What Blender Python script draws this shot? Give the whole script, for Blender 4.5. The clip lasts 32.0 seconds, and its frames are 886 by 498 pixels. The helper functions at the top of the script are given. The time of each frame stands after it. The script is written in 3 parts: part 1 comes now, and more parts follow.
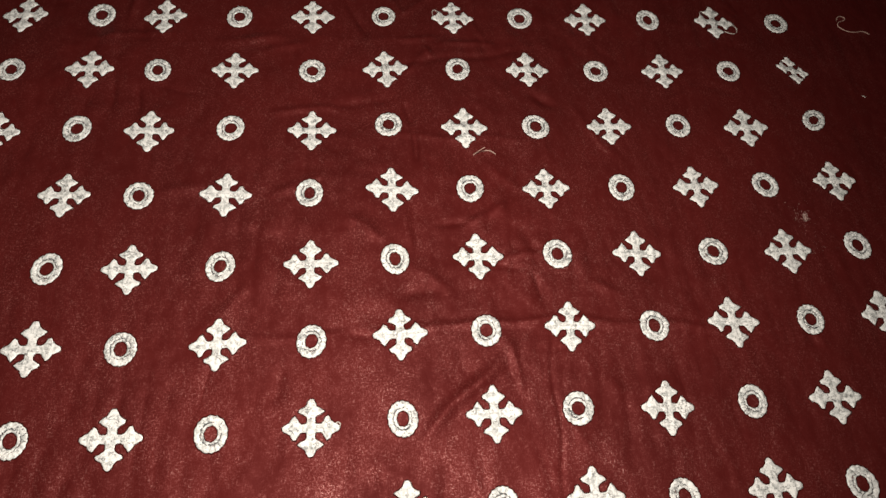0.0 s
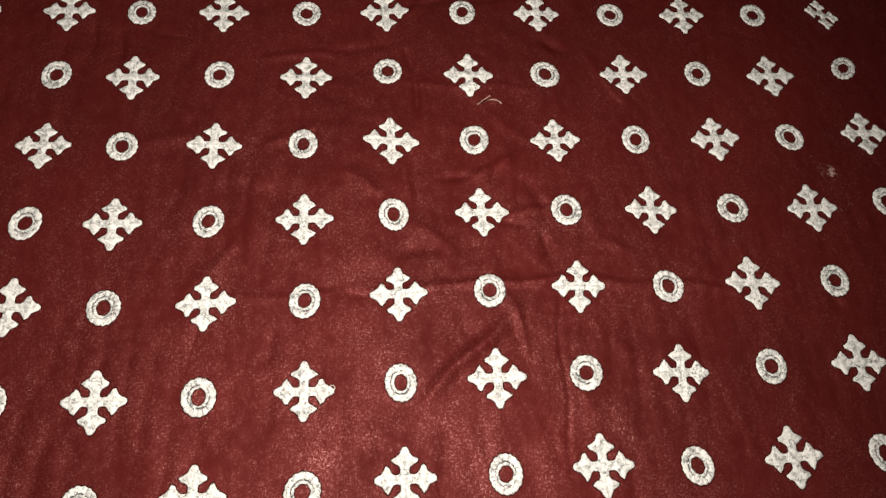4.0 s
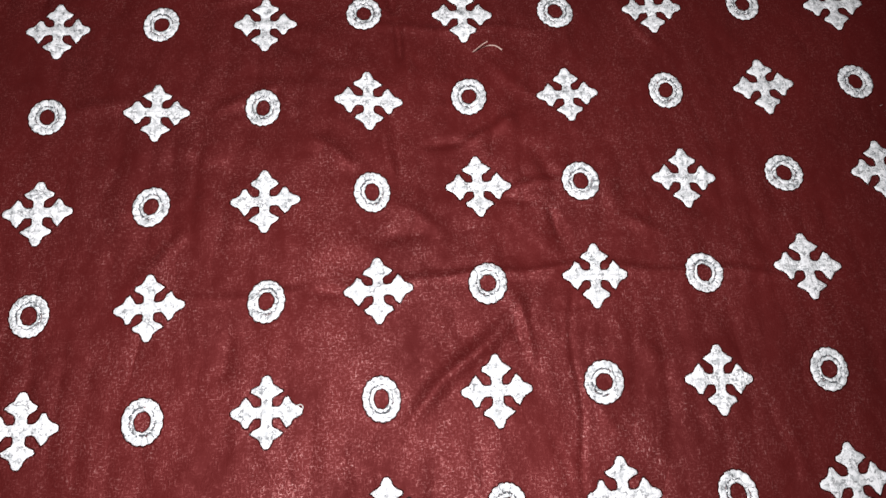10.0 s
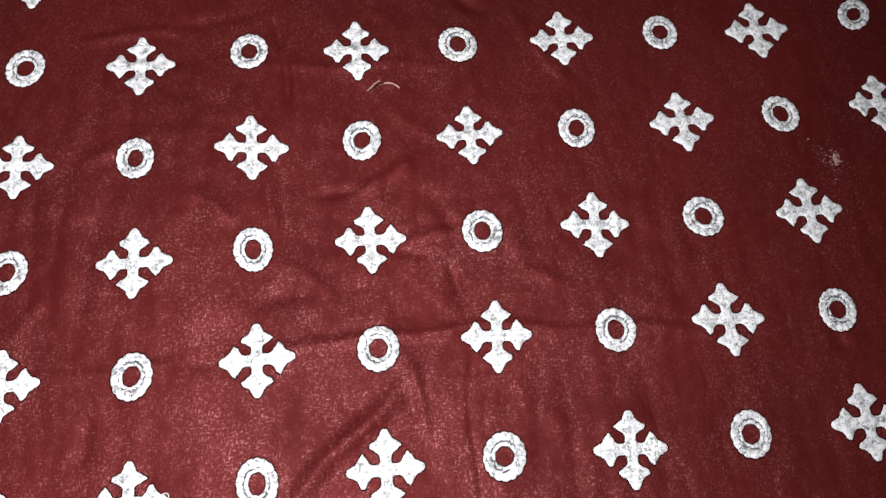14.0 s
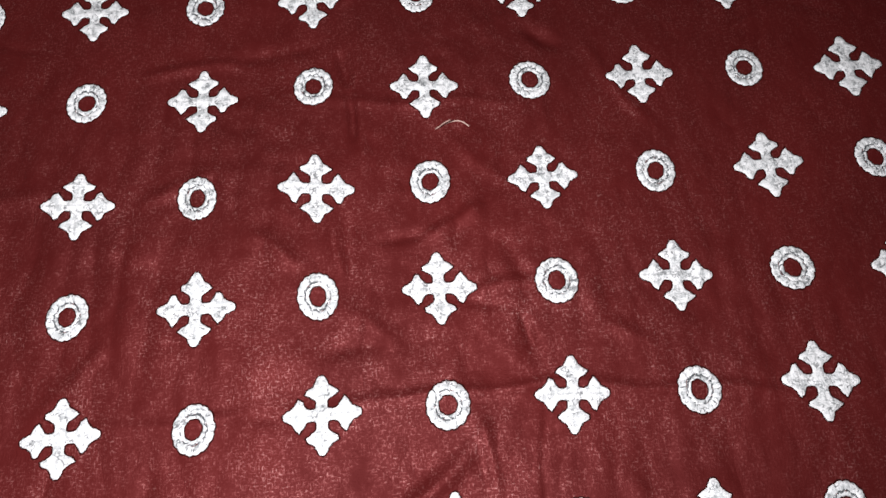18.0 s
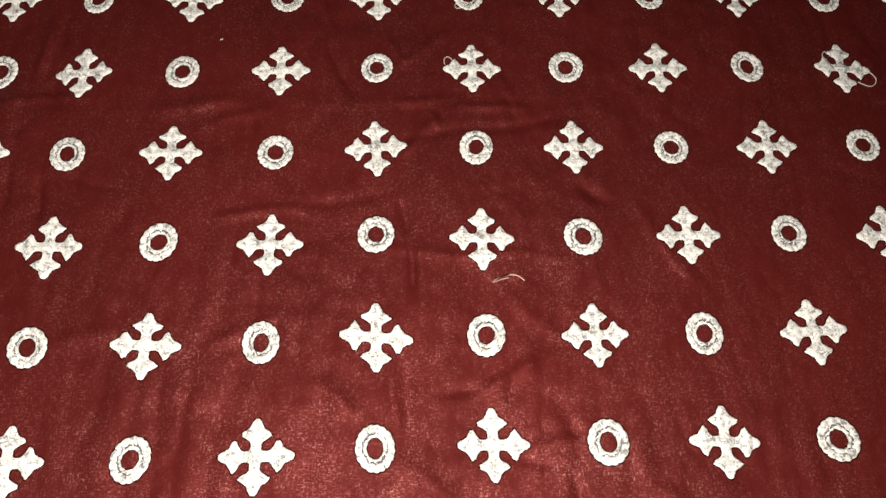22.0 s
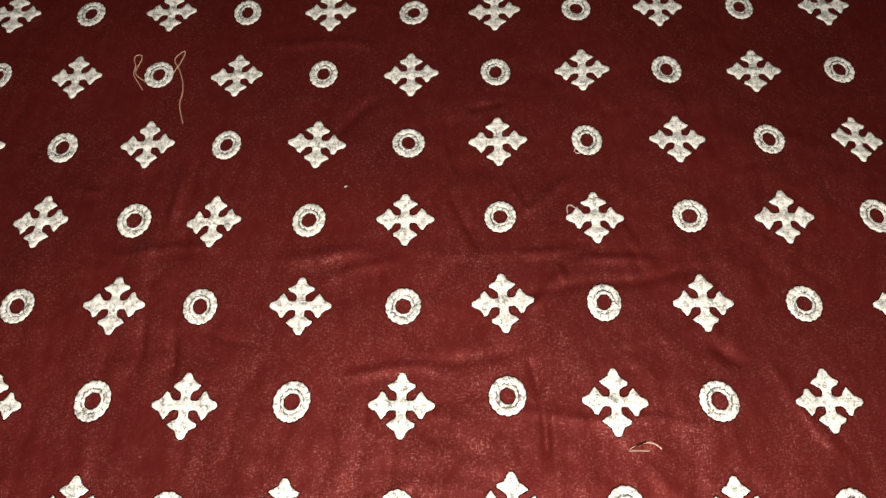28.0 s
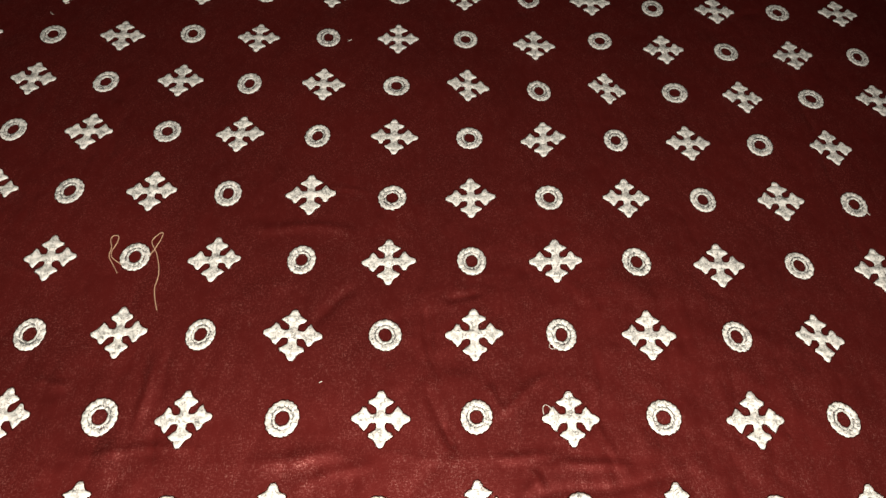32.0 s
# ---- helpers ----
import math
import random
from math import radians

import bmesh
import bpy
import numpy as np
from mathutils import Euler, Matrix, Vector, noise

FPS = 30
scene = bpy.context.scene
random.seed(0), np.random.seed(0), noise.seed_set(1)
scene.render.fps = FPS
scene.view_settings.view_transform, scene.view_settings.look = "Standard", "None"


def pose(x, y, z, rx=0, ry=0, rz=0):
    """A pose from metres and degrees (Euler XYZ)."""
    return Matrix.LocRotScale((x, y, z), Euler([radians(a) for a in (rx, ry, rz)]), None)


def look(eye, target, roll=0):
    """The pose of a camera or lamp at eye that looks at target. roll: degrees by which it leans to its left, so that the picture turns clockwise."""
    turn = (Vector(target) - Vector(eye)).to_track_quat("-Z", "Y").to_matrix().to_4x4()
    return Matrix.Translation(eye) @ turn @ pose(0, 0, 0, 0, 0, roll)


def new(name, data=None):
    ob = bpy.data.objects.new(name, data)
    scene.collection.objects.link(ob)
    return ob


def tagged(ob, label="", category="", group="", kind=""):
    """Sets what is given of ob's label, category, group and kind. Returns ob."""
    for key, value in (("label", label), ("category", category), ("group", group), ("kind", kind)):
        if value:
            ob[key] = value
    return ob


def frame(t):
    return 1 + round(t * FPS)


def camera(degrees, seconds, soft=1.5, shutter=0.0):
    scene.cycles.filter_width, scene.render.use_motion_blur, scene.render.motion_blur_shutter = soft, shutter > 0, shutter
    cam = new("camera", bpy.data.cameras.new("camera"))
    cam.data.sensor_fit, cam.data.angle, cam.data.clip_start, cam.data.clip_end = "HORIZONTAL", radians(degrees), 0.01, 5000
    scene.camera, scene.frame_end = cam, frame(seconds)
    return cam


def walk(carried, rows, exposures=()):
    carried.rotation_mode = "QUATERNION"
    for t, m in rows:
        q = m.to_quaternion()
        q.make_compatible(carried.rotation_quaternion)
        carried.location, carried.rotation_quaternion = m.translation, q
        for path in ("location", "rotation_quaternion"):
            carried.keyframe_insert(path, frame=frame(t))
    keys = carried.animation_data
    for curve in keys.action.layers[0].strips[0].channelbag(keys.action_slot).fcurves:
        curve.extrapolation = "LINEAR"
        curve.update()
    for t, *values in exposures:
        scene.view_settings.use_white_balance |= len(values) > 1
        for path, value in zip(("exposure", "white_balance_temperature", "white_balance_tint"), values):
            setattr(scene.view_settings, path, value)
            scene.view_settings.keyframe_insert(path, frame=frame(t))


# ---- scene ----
cam = camera(63.91, 32.0, soft=1.6)
# seconds, place of the eye in metres, turn in degrees
ROWS = [
    (0.0, -0.0804, -0.3424, 0.4609, 27.06, -4.84, -4.03),
    (0.5, -0.0841, -0.3444, 0.4582, 26.76, -5.19, -3.78),
    (1.0, -0.0795, -0.3400, 0.4541, 25.51, -4.15, -3.09),
    (1.5, -0.0795, -0.3366, 0.4517, 25.35, -4.56, -3.27),
    (2.0, -0.0776, -0.3393, 0.4522, 25.47, -4.08, -3.25),
    (2.5, -0.0792, -0.3367, 0.4521, 24.95, -4.23, -3.30),
    (3.0, -0.0772, -0.3376, 0.4498, 24.74, -3.98, -3.49),
    (3.5, -0.0763, -0.3385, 0.4439, 24.52, -4.33, -3.54),
    (5.5, -0.0527, -0.2971, 0.4028, 20.89, -4.23, -3.69),
    (6.0, -0.0480, -0.2940, 0.4013, 20.31, -3.91, -4.00),
    (6.5, -0.0449, -0.2955, 0.3980, 20.37, -3.35, -4.12),
    (7.0, -0.0422, -0.2959, 0.3958, 20.24, -2.96, -4.24),
    (7.5, -0.0394, -0.2937, 0.3949, 20.07, -3.20, -4.26),
    (8.0, -0.0396, -0.2942, 0.3889, 19.96, -2.59, -4.22),
    (8.5, -0.0427, -0.2863, 0.3803, 19.20, -3.12, -4.63),
    (9.0, -0.0438, -0.2787, 0.3780, 18.11, -2.05, -4.40),
    (9.5, -0.0451, -0.2789, 0.3763, 18.27, -1.78, -4.09),
    (10.0, -0.0449, -0.2739, 0.3738, 18.15, -2.17, -3.97),
    (10.5, -0.0439, -0.2725, 0.3688, 17.93, -1.71, -3.85),
    (11.0, -0.0335, -0.2668, 0.3611, 17.78, -2.00, -4.08),
    (11.5, -0.0146, -0.2581, 0.3566, 17.56, -1.99, -4.86),
    (12.0, -0.0033, -0.2461, 0.3572, 17.57, -2.27, -5.17),
    (12.5, 0.0080, -0.2397, 0.3570, 17.83, -2.00, -5.75),
    (13.0, 0.0111, -0.2381, 0.3556, 18.15, -1.99, -5.82),
    (13.5, 0.0114, -0.2396, 0.3540, 18.35, -2.49, -5.75),
    (15.5, 0.0062, -0.2330, 0.3493, 18.39, -2.49, -5.00),
    (16.0, 0.0010, -0.2239, 0.3466, 16.79, -1.50, -4.76),
    (16.5, -0.0028, -0.2179, 0.3423, 16.60, -0.68, -4.63),
    (17.0, -0.0041, -0.2154, 0.3376, 16.55, -0.84, -4.66),
    (17.5, -0.0056, -0.2112, 0.3394, 16.97, -1.13, -4.46),
    (18.0, -0.0082, -0.2080, 0.3439, 18.20, -0.70, -4.00),
    (18.5, -0.0091, -0.2019, 0.3467, 18.24, 0.35, -3.84),
    (19.0, -0.0128, -0.1963, 0.3448, 19.17, 1.09, -3.20),
    (19.5, -0.0192, -0.1862, 0.3509, 19.54, 0.98, -2.97),
    (20.0, -0.0236, -0.1768, 0.3520, 20.06, 0.37, -2.57),
    (20.5, -0.0267, -0.1710, 0.3611, 20.36, 0.45, -2.05),
    (21.0, -0.0285, -0.1706, 0.3612, 21.81, -0.31, -1.79),
    (21.5, -0.0331, -0.1649, 0.3697, 22.21, -1.01, -1.49),
    (22.0, -0.0363, -0.1607, 0.3739, 22.41, -1.48, -1.54),
    (22.5, -0.0419, -0.1575, 0.3775, 22.69, -1.56, -1.13),
    (23.0, -0.0429, -0.1560, 0.3760, 22.99, -1.69, -1.03),
    (23.5, -0.0479, -0.1533, 0.3775, 23.08, -1.68, -1.00),
    (24.0, -0.0515, -0.1485, 0.3781, 23.41, -1.09, -0.82),
    (24.5, -0.0547, -0.1406, 0.3743, 23.66, -1.43, -0.54),
    (26.5, -0.0709, -0.1196, 0.3856, 24.49, -0.21, -0.41),
    (27.0, -0.0821, -0.1102, 0.3867, 24.27, -0.55, -0.19),
    (27.5, -0.0901, -0.0979, 0.3889, 24.22, -0.35, -0.11),
    (28.0, -0.0925, -0.0946, 0.4001, 25.40, 0.67, 0.04),
    (28.5, -0.1006, -0.0871, 0.3961, 25.40, -0.74, -0.51),
    (29.0, -0.1030, -0.0792, 0.4002, 25.76, -0.24, -0.39),
    (29.5, -0.0964, -0.0663, 0.4115, 27.08, 0.16, -0.95),
    (30.0, -0.0951, -0.0569, 0.4240, 28.50, 0.25, -1.36),
    (30.5, -0.0930, -0.0457, 0.4281, 29.55, -0.56, -0.80),
    (31.0, -0.0952, -0.0387, 0.4320, 30.65, -1.57, -0.59),
    (31.5, -0.0972, -0.0336, 0.4354, 31.45, -1.92, -0.59),
    (32.0, -0.1021, -0.0348, 0.4348, 32.64, -2.44, -0.54),
]
# the phone camera gains exposure and shifts its white balance on the way: seconds, stops, kelvin, tint
EXPOSURES = [
    (0.0, 0.15, 6860, 10), (2.0, 0.10, 6760, 11), (3.0, 0.13, 6910, 10), (6.0, 0.17, 6910, 10), (8.0, 0.16, 6860, 10), (9.0, 0.22, 6530, 13), (10.0, 0.33, 5850, 13),
    (10.5, 0.29, 5950, 14), (11.0, 0.26, 6530, 11), (12.0, 0.35, 5850, 13), (13.0, 0.40, 5850, 13), (16.0, 0.42, 5850, 13), (19.0, 0.36, 5850, 13), (20.0, 0.43, 6430, 12),
    (21.0, 0.56, 6860, 10), (22.0, 0.68, 6910, 10), (23.0, 0.77, 5850, 13), (24.0, 0.79, 5850, 13), (24.5, 0.79, 6860, 10), (26.5, 0.92, 7240, 8), (27.0, 0.92, 6840, 11),
    (28.0, 0.97, 7090, 9), (29.0, 1.00, 7090, 9), (30.0, 1.14, 6710, 12), (31.0, 1.39, 6990, 10), (32.0, 1.42, 7190, 9),
]
walk(cam, [(t, pose(x, y, z, rx, ry, rz)) for t, x, y, z, rx, ry, rz in ROWS], EXPOSURES)

# ---- light: a dark room at night, lit by one small white torch held low over the near side of the cloth ----
world = bpy.data.worlds.new("night")
scene.world = world
world.use_nodes = True
world.node_tree.nodes["Background"].inputs["Color"].default_value = (1.0, 0.85, 0.75, 1)
world.node_tree.nodes["Background"].inputs["Strength"].default_value = 0.01
torch = bpy.data.lights.new("torch", "SPOT")
torch.energy, torch.color = 12.2, (1.0, 0.93, 0.84)
torch.spot_size, torch.spot_blend, torch.shadow_soft_size = radians(170), 0.94, 0.005
new("torch", torch).matrix_world = look((-0.065, -0.255, 0.45), (-0.16, -0.09, 0.0))


# ---- materials ----
def nodes_of(name):
    mat = bpy.data.materials.new(name)
    mat.use_nodes = True
    nt = mat.node_tree
    return mat, nt, nt.nodes["Principled BSDF"]


def add(nt, kind, inputs=None, operation="", data_type=""):
    n = nt.nodes.new(kind)
    if operation:
        n.operation = operation
    if data_type:
        n.data_type = data_type
    for k, v in (inputs or {}).items():
        n.inputs[k].default_value = v
    return n


def mapped(nt, coord, scale, turn=0.0):
    tc = nt.nodes.new("ShaderNodeTexCoord")
    mp = add(nt, "ShaderNodeMapping", {"Scale": scale, "Rotation": (0, 0, turn)})
    nt.links.new(tc.outputs[coord], mp.inputs["Vector"])
    return mp.outputs["Vector"]


def noise_of(nt, vec, scale, detail=2.0, rough=0.5):
    n = add(nt, "ShaderNodeTexNoise", {"Scale": scale, "Detail": detail, "Roughness": rough})
    nt.links.new(vec, n.inputs["Vector"])
    return n.outputs["Fac"]


def ramp(nt, fac, a, b, lo=0.0, hi=1.0):
    n = add(nt, "ShaderNodeMapRange", {"From Min": a, "From Max": b, "To Min": lo, "To Max": hi})
    nt.links.new(fac, n.inputs["Value"])
    return n.outputs["Result"]


def maths(nt, op, a, b):
    n = add(nt, "ShaderNodeMath", operation=op)
    for k, v in enumerate((a, b)):
        if isinstance(v, (int, float)):
            n.inputs[k].default_value = v
        else:
            nt.links.new(v, n.inputs[k])
    return n.outputs["Value"]


def mixed(nt, fac, a, b):
    n = add(nt, "ShaderNodeMix", data_type="RGBA")
    nt.links.new(fac, n.inputs["Factor"])
    for k, v in ((6, a), (7, b)):
        if isinstance(v, tuple):
            n.inputs[k].default_value = (*v, 1)
        else:
            nt.links.new(v, n.inputs[k])
    return n.outputs[2]


def bumped(nt, bsdf, height, distance, strength=1.0):
    n = add(nt, "ShaderNodeBump", {"Distance": distance, "Strength": strength})
    nt.links.new(height, n.inputs["Height"])
    nt.links.new(n.outputs["Normal"], bsdf.inputs["Normal"])


def centred(nt, value, width):
    """A thin line where a noise passes its middle: 1 on the line, 0 beside it."""
    return ramp(nt, maths(nt, "ABSOLUTE", maths(nt, "SUBTRACT", value, 0.5), 0.0), 0.0, width, 1.0, 0.0)


def cloth_material():
    """Thin glazed maroon cotton: crossed slubby yarns with patchy glints, set in the gloss and faintly painted into the
    colour.
    """
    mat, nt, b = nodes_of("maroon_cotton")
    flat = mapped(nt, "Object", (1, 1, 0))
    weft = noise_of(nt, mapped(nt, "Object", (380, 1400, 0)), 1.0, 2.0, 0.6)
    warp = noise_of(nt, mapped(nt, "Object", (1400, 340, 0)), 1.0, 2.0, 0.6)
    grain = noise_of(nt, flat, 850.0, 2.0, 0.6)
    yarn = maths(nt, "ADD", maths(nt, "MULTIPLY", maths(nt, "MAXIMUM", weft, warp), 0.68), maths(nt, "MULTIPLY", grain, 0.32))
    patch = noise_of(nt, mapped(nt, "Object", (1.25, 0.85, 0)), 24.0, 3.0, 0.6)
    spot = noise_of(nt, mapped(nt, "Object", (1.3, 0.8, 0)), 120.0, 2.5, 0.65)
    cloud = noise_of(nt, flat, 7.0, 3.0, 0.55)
    glint_patch = ramp(nt, maths(nt, "ADD", maths(nt, "MULTIPLY", patch, 0.55), maths(nt, "MULTIPLY", spot, 0.45)), 0.38, 0.64)
    yarn_glint = maths(nt, "MULTIPLY", ramp(nt, yarn, 0.53, 0.68), glint_patch)
    base = mixed(nt, ramp(nt, cloud, 0.3, 0.7), (0.058, 0.0058, 0.0054), (0.081, 0.0078, 0.0072))
    # a little of the torch's glint is painted pale into the base colour
    nt.links.new(mixed(nt, maths(nt, "MULTIPLY", yarn_glint, 0.035), base, (0.62, 0.32, 0.25)), b.inputs["Base Color"])
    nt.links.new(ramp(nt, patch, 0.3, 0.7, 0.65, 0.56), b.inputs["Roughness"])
    nt.links.new(maths(nt, "ADD", maths(nt, "ADD", maths(nt, "MULTIPLY", yarn_glint, 3.5), maths(nt, "MULTIPLY", glint_patch, 0.22)), 0.36), b.inputs["Specular IOR Level"])
    nt.links.new(mixed(nt, ramp(nt, yarn_glint, 0.1, 0.7), (1.0, 0.28, 0.28), (1.0, 0.54, 0.51)), b.inputs["Specular Tint"])
    crease = noise_of(nt, mapped(nt, "Object", (1.6, 0.7, 0), 0.12), 20.0, 1.2, 0.5)
    fine = noise_of(nt, mapped(nt, "Object", (1.4, 0.8, 0), -0.15), 50.0, 1.5, 0.5)
    ridge = maths(nt, "MULTIPLY", maths(nt, "ABSOLUTE", maths(nt, "SUBTRACT", fine, 0.5), 0.0), 0.7)
    rise = maths(nt, "ADD", maths(nt, "ADD", ridge, maths(nt, "MULTIPLY", maths(nt, "ADD", maths(nt, "ADD", weft, warp), grain), 0.09)), maths(nt, "MULTIPLY", maths(nt, "ABSOLUTE", maths(nt, "SUBTRACT", crease, 0.5), 0.0), 1.5))
    bumped(nt, b, rise, 0.0020, 0.8)
    return mat


def stitch_material(name, dark, light, gap):
    """Padded satin stitch: white threads lying close along the rim, looser and greyer inside, with dark needle marks."""
    mat, nt, b = nodes_of(name)
    # every motif has its own stitches
    info = nt.nodes.new("ShaderNodeObjectInfo")
    tc = nt.nodes.new("ShaderNodeTexCoord")
    own = nt.nodes.new("ShaderNodeVectorMath")
    own.operation = "ADD"
    nt.links.new(tc.outputs["Object"], own.inputs[0])
    nt.links.new(maths(nt, "MULTIPLY", info.outputs["Random"], 3.0), own.inputs[1])
    at = own.outputs["Vector"]
    edge = nt.nodes.new("ShaderNodeUVMap")
    edge.uv_map = "Edge"
    split = nt.nodes.new("ShaderNodeSeparateXYZ")
    nt.links.new(edge.outputs["UV"], split.inputs["Vector"])
    inside = ramp(nt, split.outputs["X"], 0.55, 0.92, 1.0, 0.0)
    thread = noise_of(nt, mapped(nt, "UV", (0.5, 1.5, 0), 0.25), 1.0, 2.5, 0.6)
    mottle = noise_of(nt, at, 300.0, 3.0, 0.65)
    loose = maths(nt, "MULTIPLY", ramp(nt, maths(nt, "ADD", maths(nt, "MULTIPLY", mottle, 0.7), maths(nt, "MULTIPLY", thread, 0.3)), 0.47, 0.57), maths(nt, "ADD", maths(nt, "MULTIPLY", inside, 0.72), 0.08))
    white = mixed(nt, loose, light, dark)
    mark = maths(nt, "MULTIPLY", centred(nt, noise_of(nt, at, 420.0, 1.5, 0.5), 0.085), ramp(nt, noise_of(nt, at, 260.0, 2.0, 0.5), 0.50, 0.57))
    mark = maths(nt, "MULTIPLY", mark, maths(nt, "ADD", maths(nt, "MULTIPLY", inside, 0.65), 0.25))
    row = maths(nt, "MULTIPLY", ramp(nt, split.outputs["Y"], 0.03, 0.16, 0.42, 0.0), ramp(nt, noise_of(nt, at, 330.0, 2.0, 0.6), 0.48, 0.56))
    nt.links.new(mixed(nt, maths(nt, "MAXIMUM", mark, row), white, gap), b.inputs["Base Color"])
    b.inputs["Roughness"].default_value = 0.5
    b.inputs["Specular IOR Level"].default_value = 0.25
    bumped(nt, b, maths(nt, "ADD", maths(nt, "MULTIPLY", mottle, 0.7), maths(nt, "MULTIPLY", thread, 0.5)), 0.0009, 0.9)
    return mat


def thread_material(name, colour, gloss=0.4):
    mat, nt, b = nodes_of(name)
    n = noise_of(nt, mapped(nt, "Object", (1, 1, 1)), 1400.0, 2.0)
    nt.links.new(mixed(nt, ramp(nt, n, 0.3, 0.7), tuple(c * 0.7 for c in colour), colour), b.inputs["Base Color"])
    b.inputs["Roughness"].default_value = 0.6
    b.inputs["Specular IOR Level"].default_value = gloss
    return mat


def plain_material(name, a, c, scale):
    mat, nt, b = nodes_of(name)
    n = noise_of(nt, mapped(nt, "Object", (1, 1, 1)), scale, 5.0, 0.6)
    nt.links.new(mixed(nt, ramp(nt, n, 0.3, 0.7), a, c), b.inputs["Base Color"])
    b.inputs["Roughness"].default_value = 0.7
    bumped(nt, b, n, 0.002, 0.4)
    return mat


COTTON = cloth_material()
STITCH = stitch_material("white_satin_stitch", (0.46, 0.48, 0.485), (0.87, 0.876, 0.88), (0.07, 0.075, 0.08))
GREY = thread_material("grey_stitch", (0.11, 0.118, 0.125), 0.1)
# dark strips added for contact shade and sharpening halo round each motif
EDGE_SHADE = thread_material("dark_edge_shade", (0.030, 0.0048, 0.0042), 0.05)
BEIGE = thread_material("beige_thread", (0.68, 0.47, 0.40))
GOLD = thread_material("golden_thread", (0.74, 0.50, 0.35))
WHITE = thread_material("white_thread", (0.75, 0.73, 0.69))
CRUMB = thread_material("pale_crumb", (0.78, 0.62, 0.57))
PLASTER = plain_material("dim_plaster", (0.30, 0.27, 0.24), (0.36, 0.33, 0.30), 6.0)
BOARD = plain_material("dull_floor", (0.16, 0.13, 0.11), (0.22, 0.18, 0.15), 14.0)

# ---- the closed room round the cloth ----
def slab(name, lo, hi, material, label):
    bm = bmesh.new()
    bmesh.ops.create_cube(bm, size=1.0)
    for v in bm.verts:
        v.co = [lo[k] if v.co[k] < 0 else hi[k] for k in range(3)]
    me = bpy.data.meshes.new(name)
    bm.to_mesh(me)
    bm.free()
    me.materials.append(material)
    return tagged(new(name, me), label, name.split("_")[0], kind="structure")


slab("floor", (-1.6, -1.7, -0.14), (1.6, 1.9, -0.0075), BOARD, "plain dull floor under the spread cloth")
slab("ceiling", (-1.6, -1.7, 2.5), (1.6, 1.9, 2.6), PLASTER, "plain dim plaster ceiling of the room")
slab("wall_north", (-1.6, 1.9, -0.14), (1.6, 2.0, 2.6), PLASTER, "plain dim plaster wall of the room")
slab("wall_south", (-1.6, -1.8, -0.14), (1.6, -1.7, 2.6), PLASTER, "plain dim plaster wall of the room")
slab("wall_east", (1.6, -1.8, -0.14), (1.7, 2.0, 2.6), PLASTER, "plain dim plaster wall of the room")
slab("wall_west", (-1.7, -1.8, -0.14), (-1.6, 2.0, 2.6), PLASTER, "plain dim plaster wall of the room")

# ---- the lie of the cloth: its height over the floor at any place ----
rng = np.random.default_rng(7)
# long press lines: x0, y0, x1, y1, half width, height (metres; below zero: a dent)
PRESSED = [
    (-0.16, -0.174, -0.01, -0.169, 0.0022, 0.0009), (-0.02, -0.169, 0.046, -0.166, 0.0020, 0.0013), (0.04, -0.166, 0.17, -0.178, 0.0024, 0.0014),
    (-0.037, 0.10, -0.036, -0.19, 0.0016, 0.0004), (0.046, -0.17, 0.041, -0.29, 0.0011, -0.0006), (-0.104, 0.40, -0.090, 0.15, 0.0020, -0.0006),
    (0.021, 0.16, 0.022, 0.08, 0.0020, -0.0007), (-0.12, 0.0935, 0.04, 0.086, 0.0026, 0.0004), (-0.30, 0.093, -0.235, 0.098, 0.0024, 0.0008),
    (-0.06, -0.007, 0.042, -0.012, 0.0024, 0.0008), (0.23, 0.45, 0.235, 0.10, 0.0020, -0.0005),
]
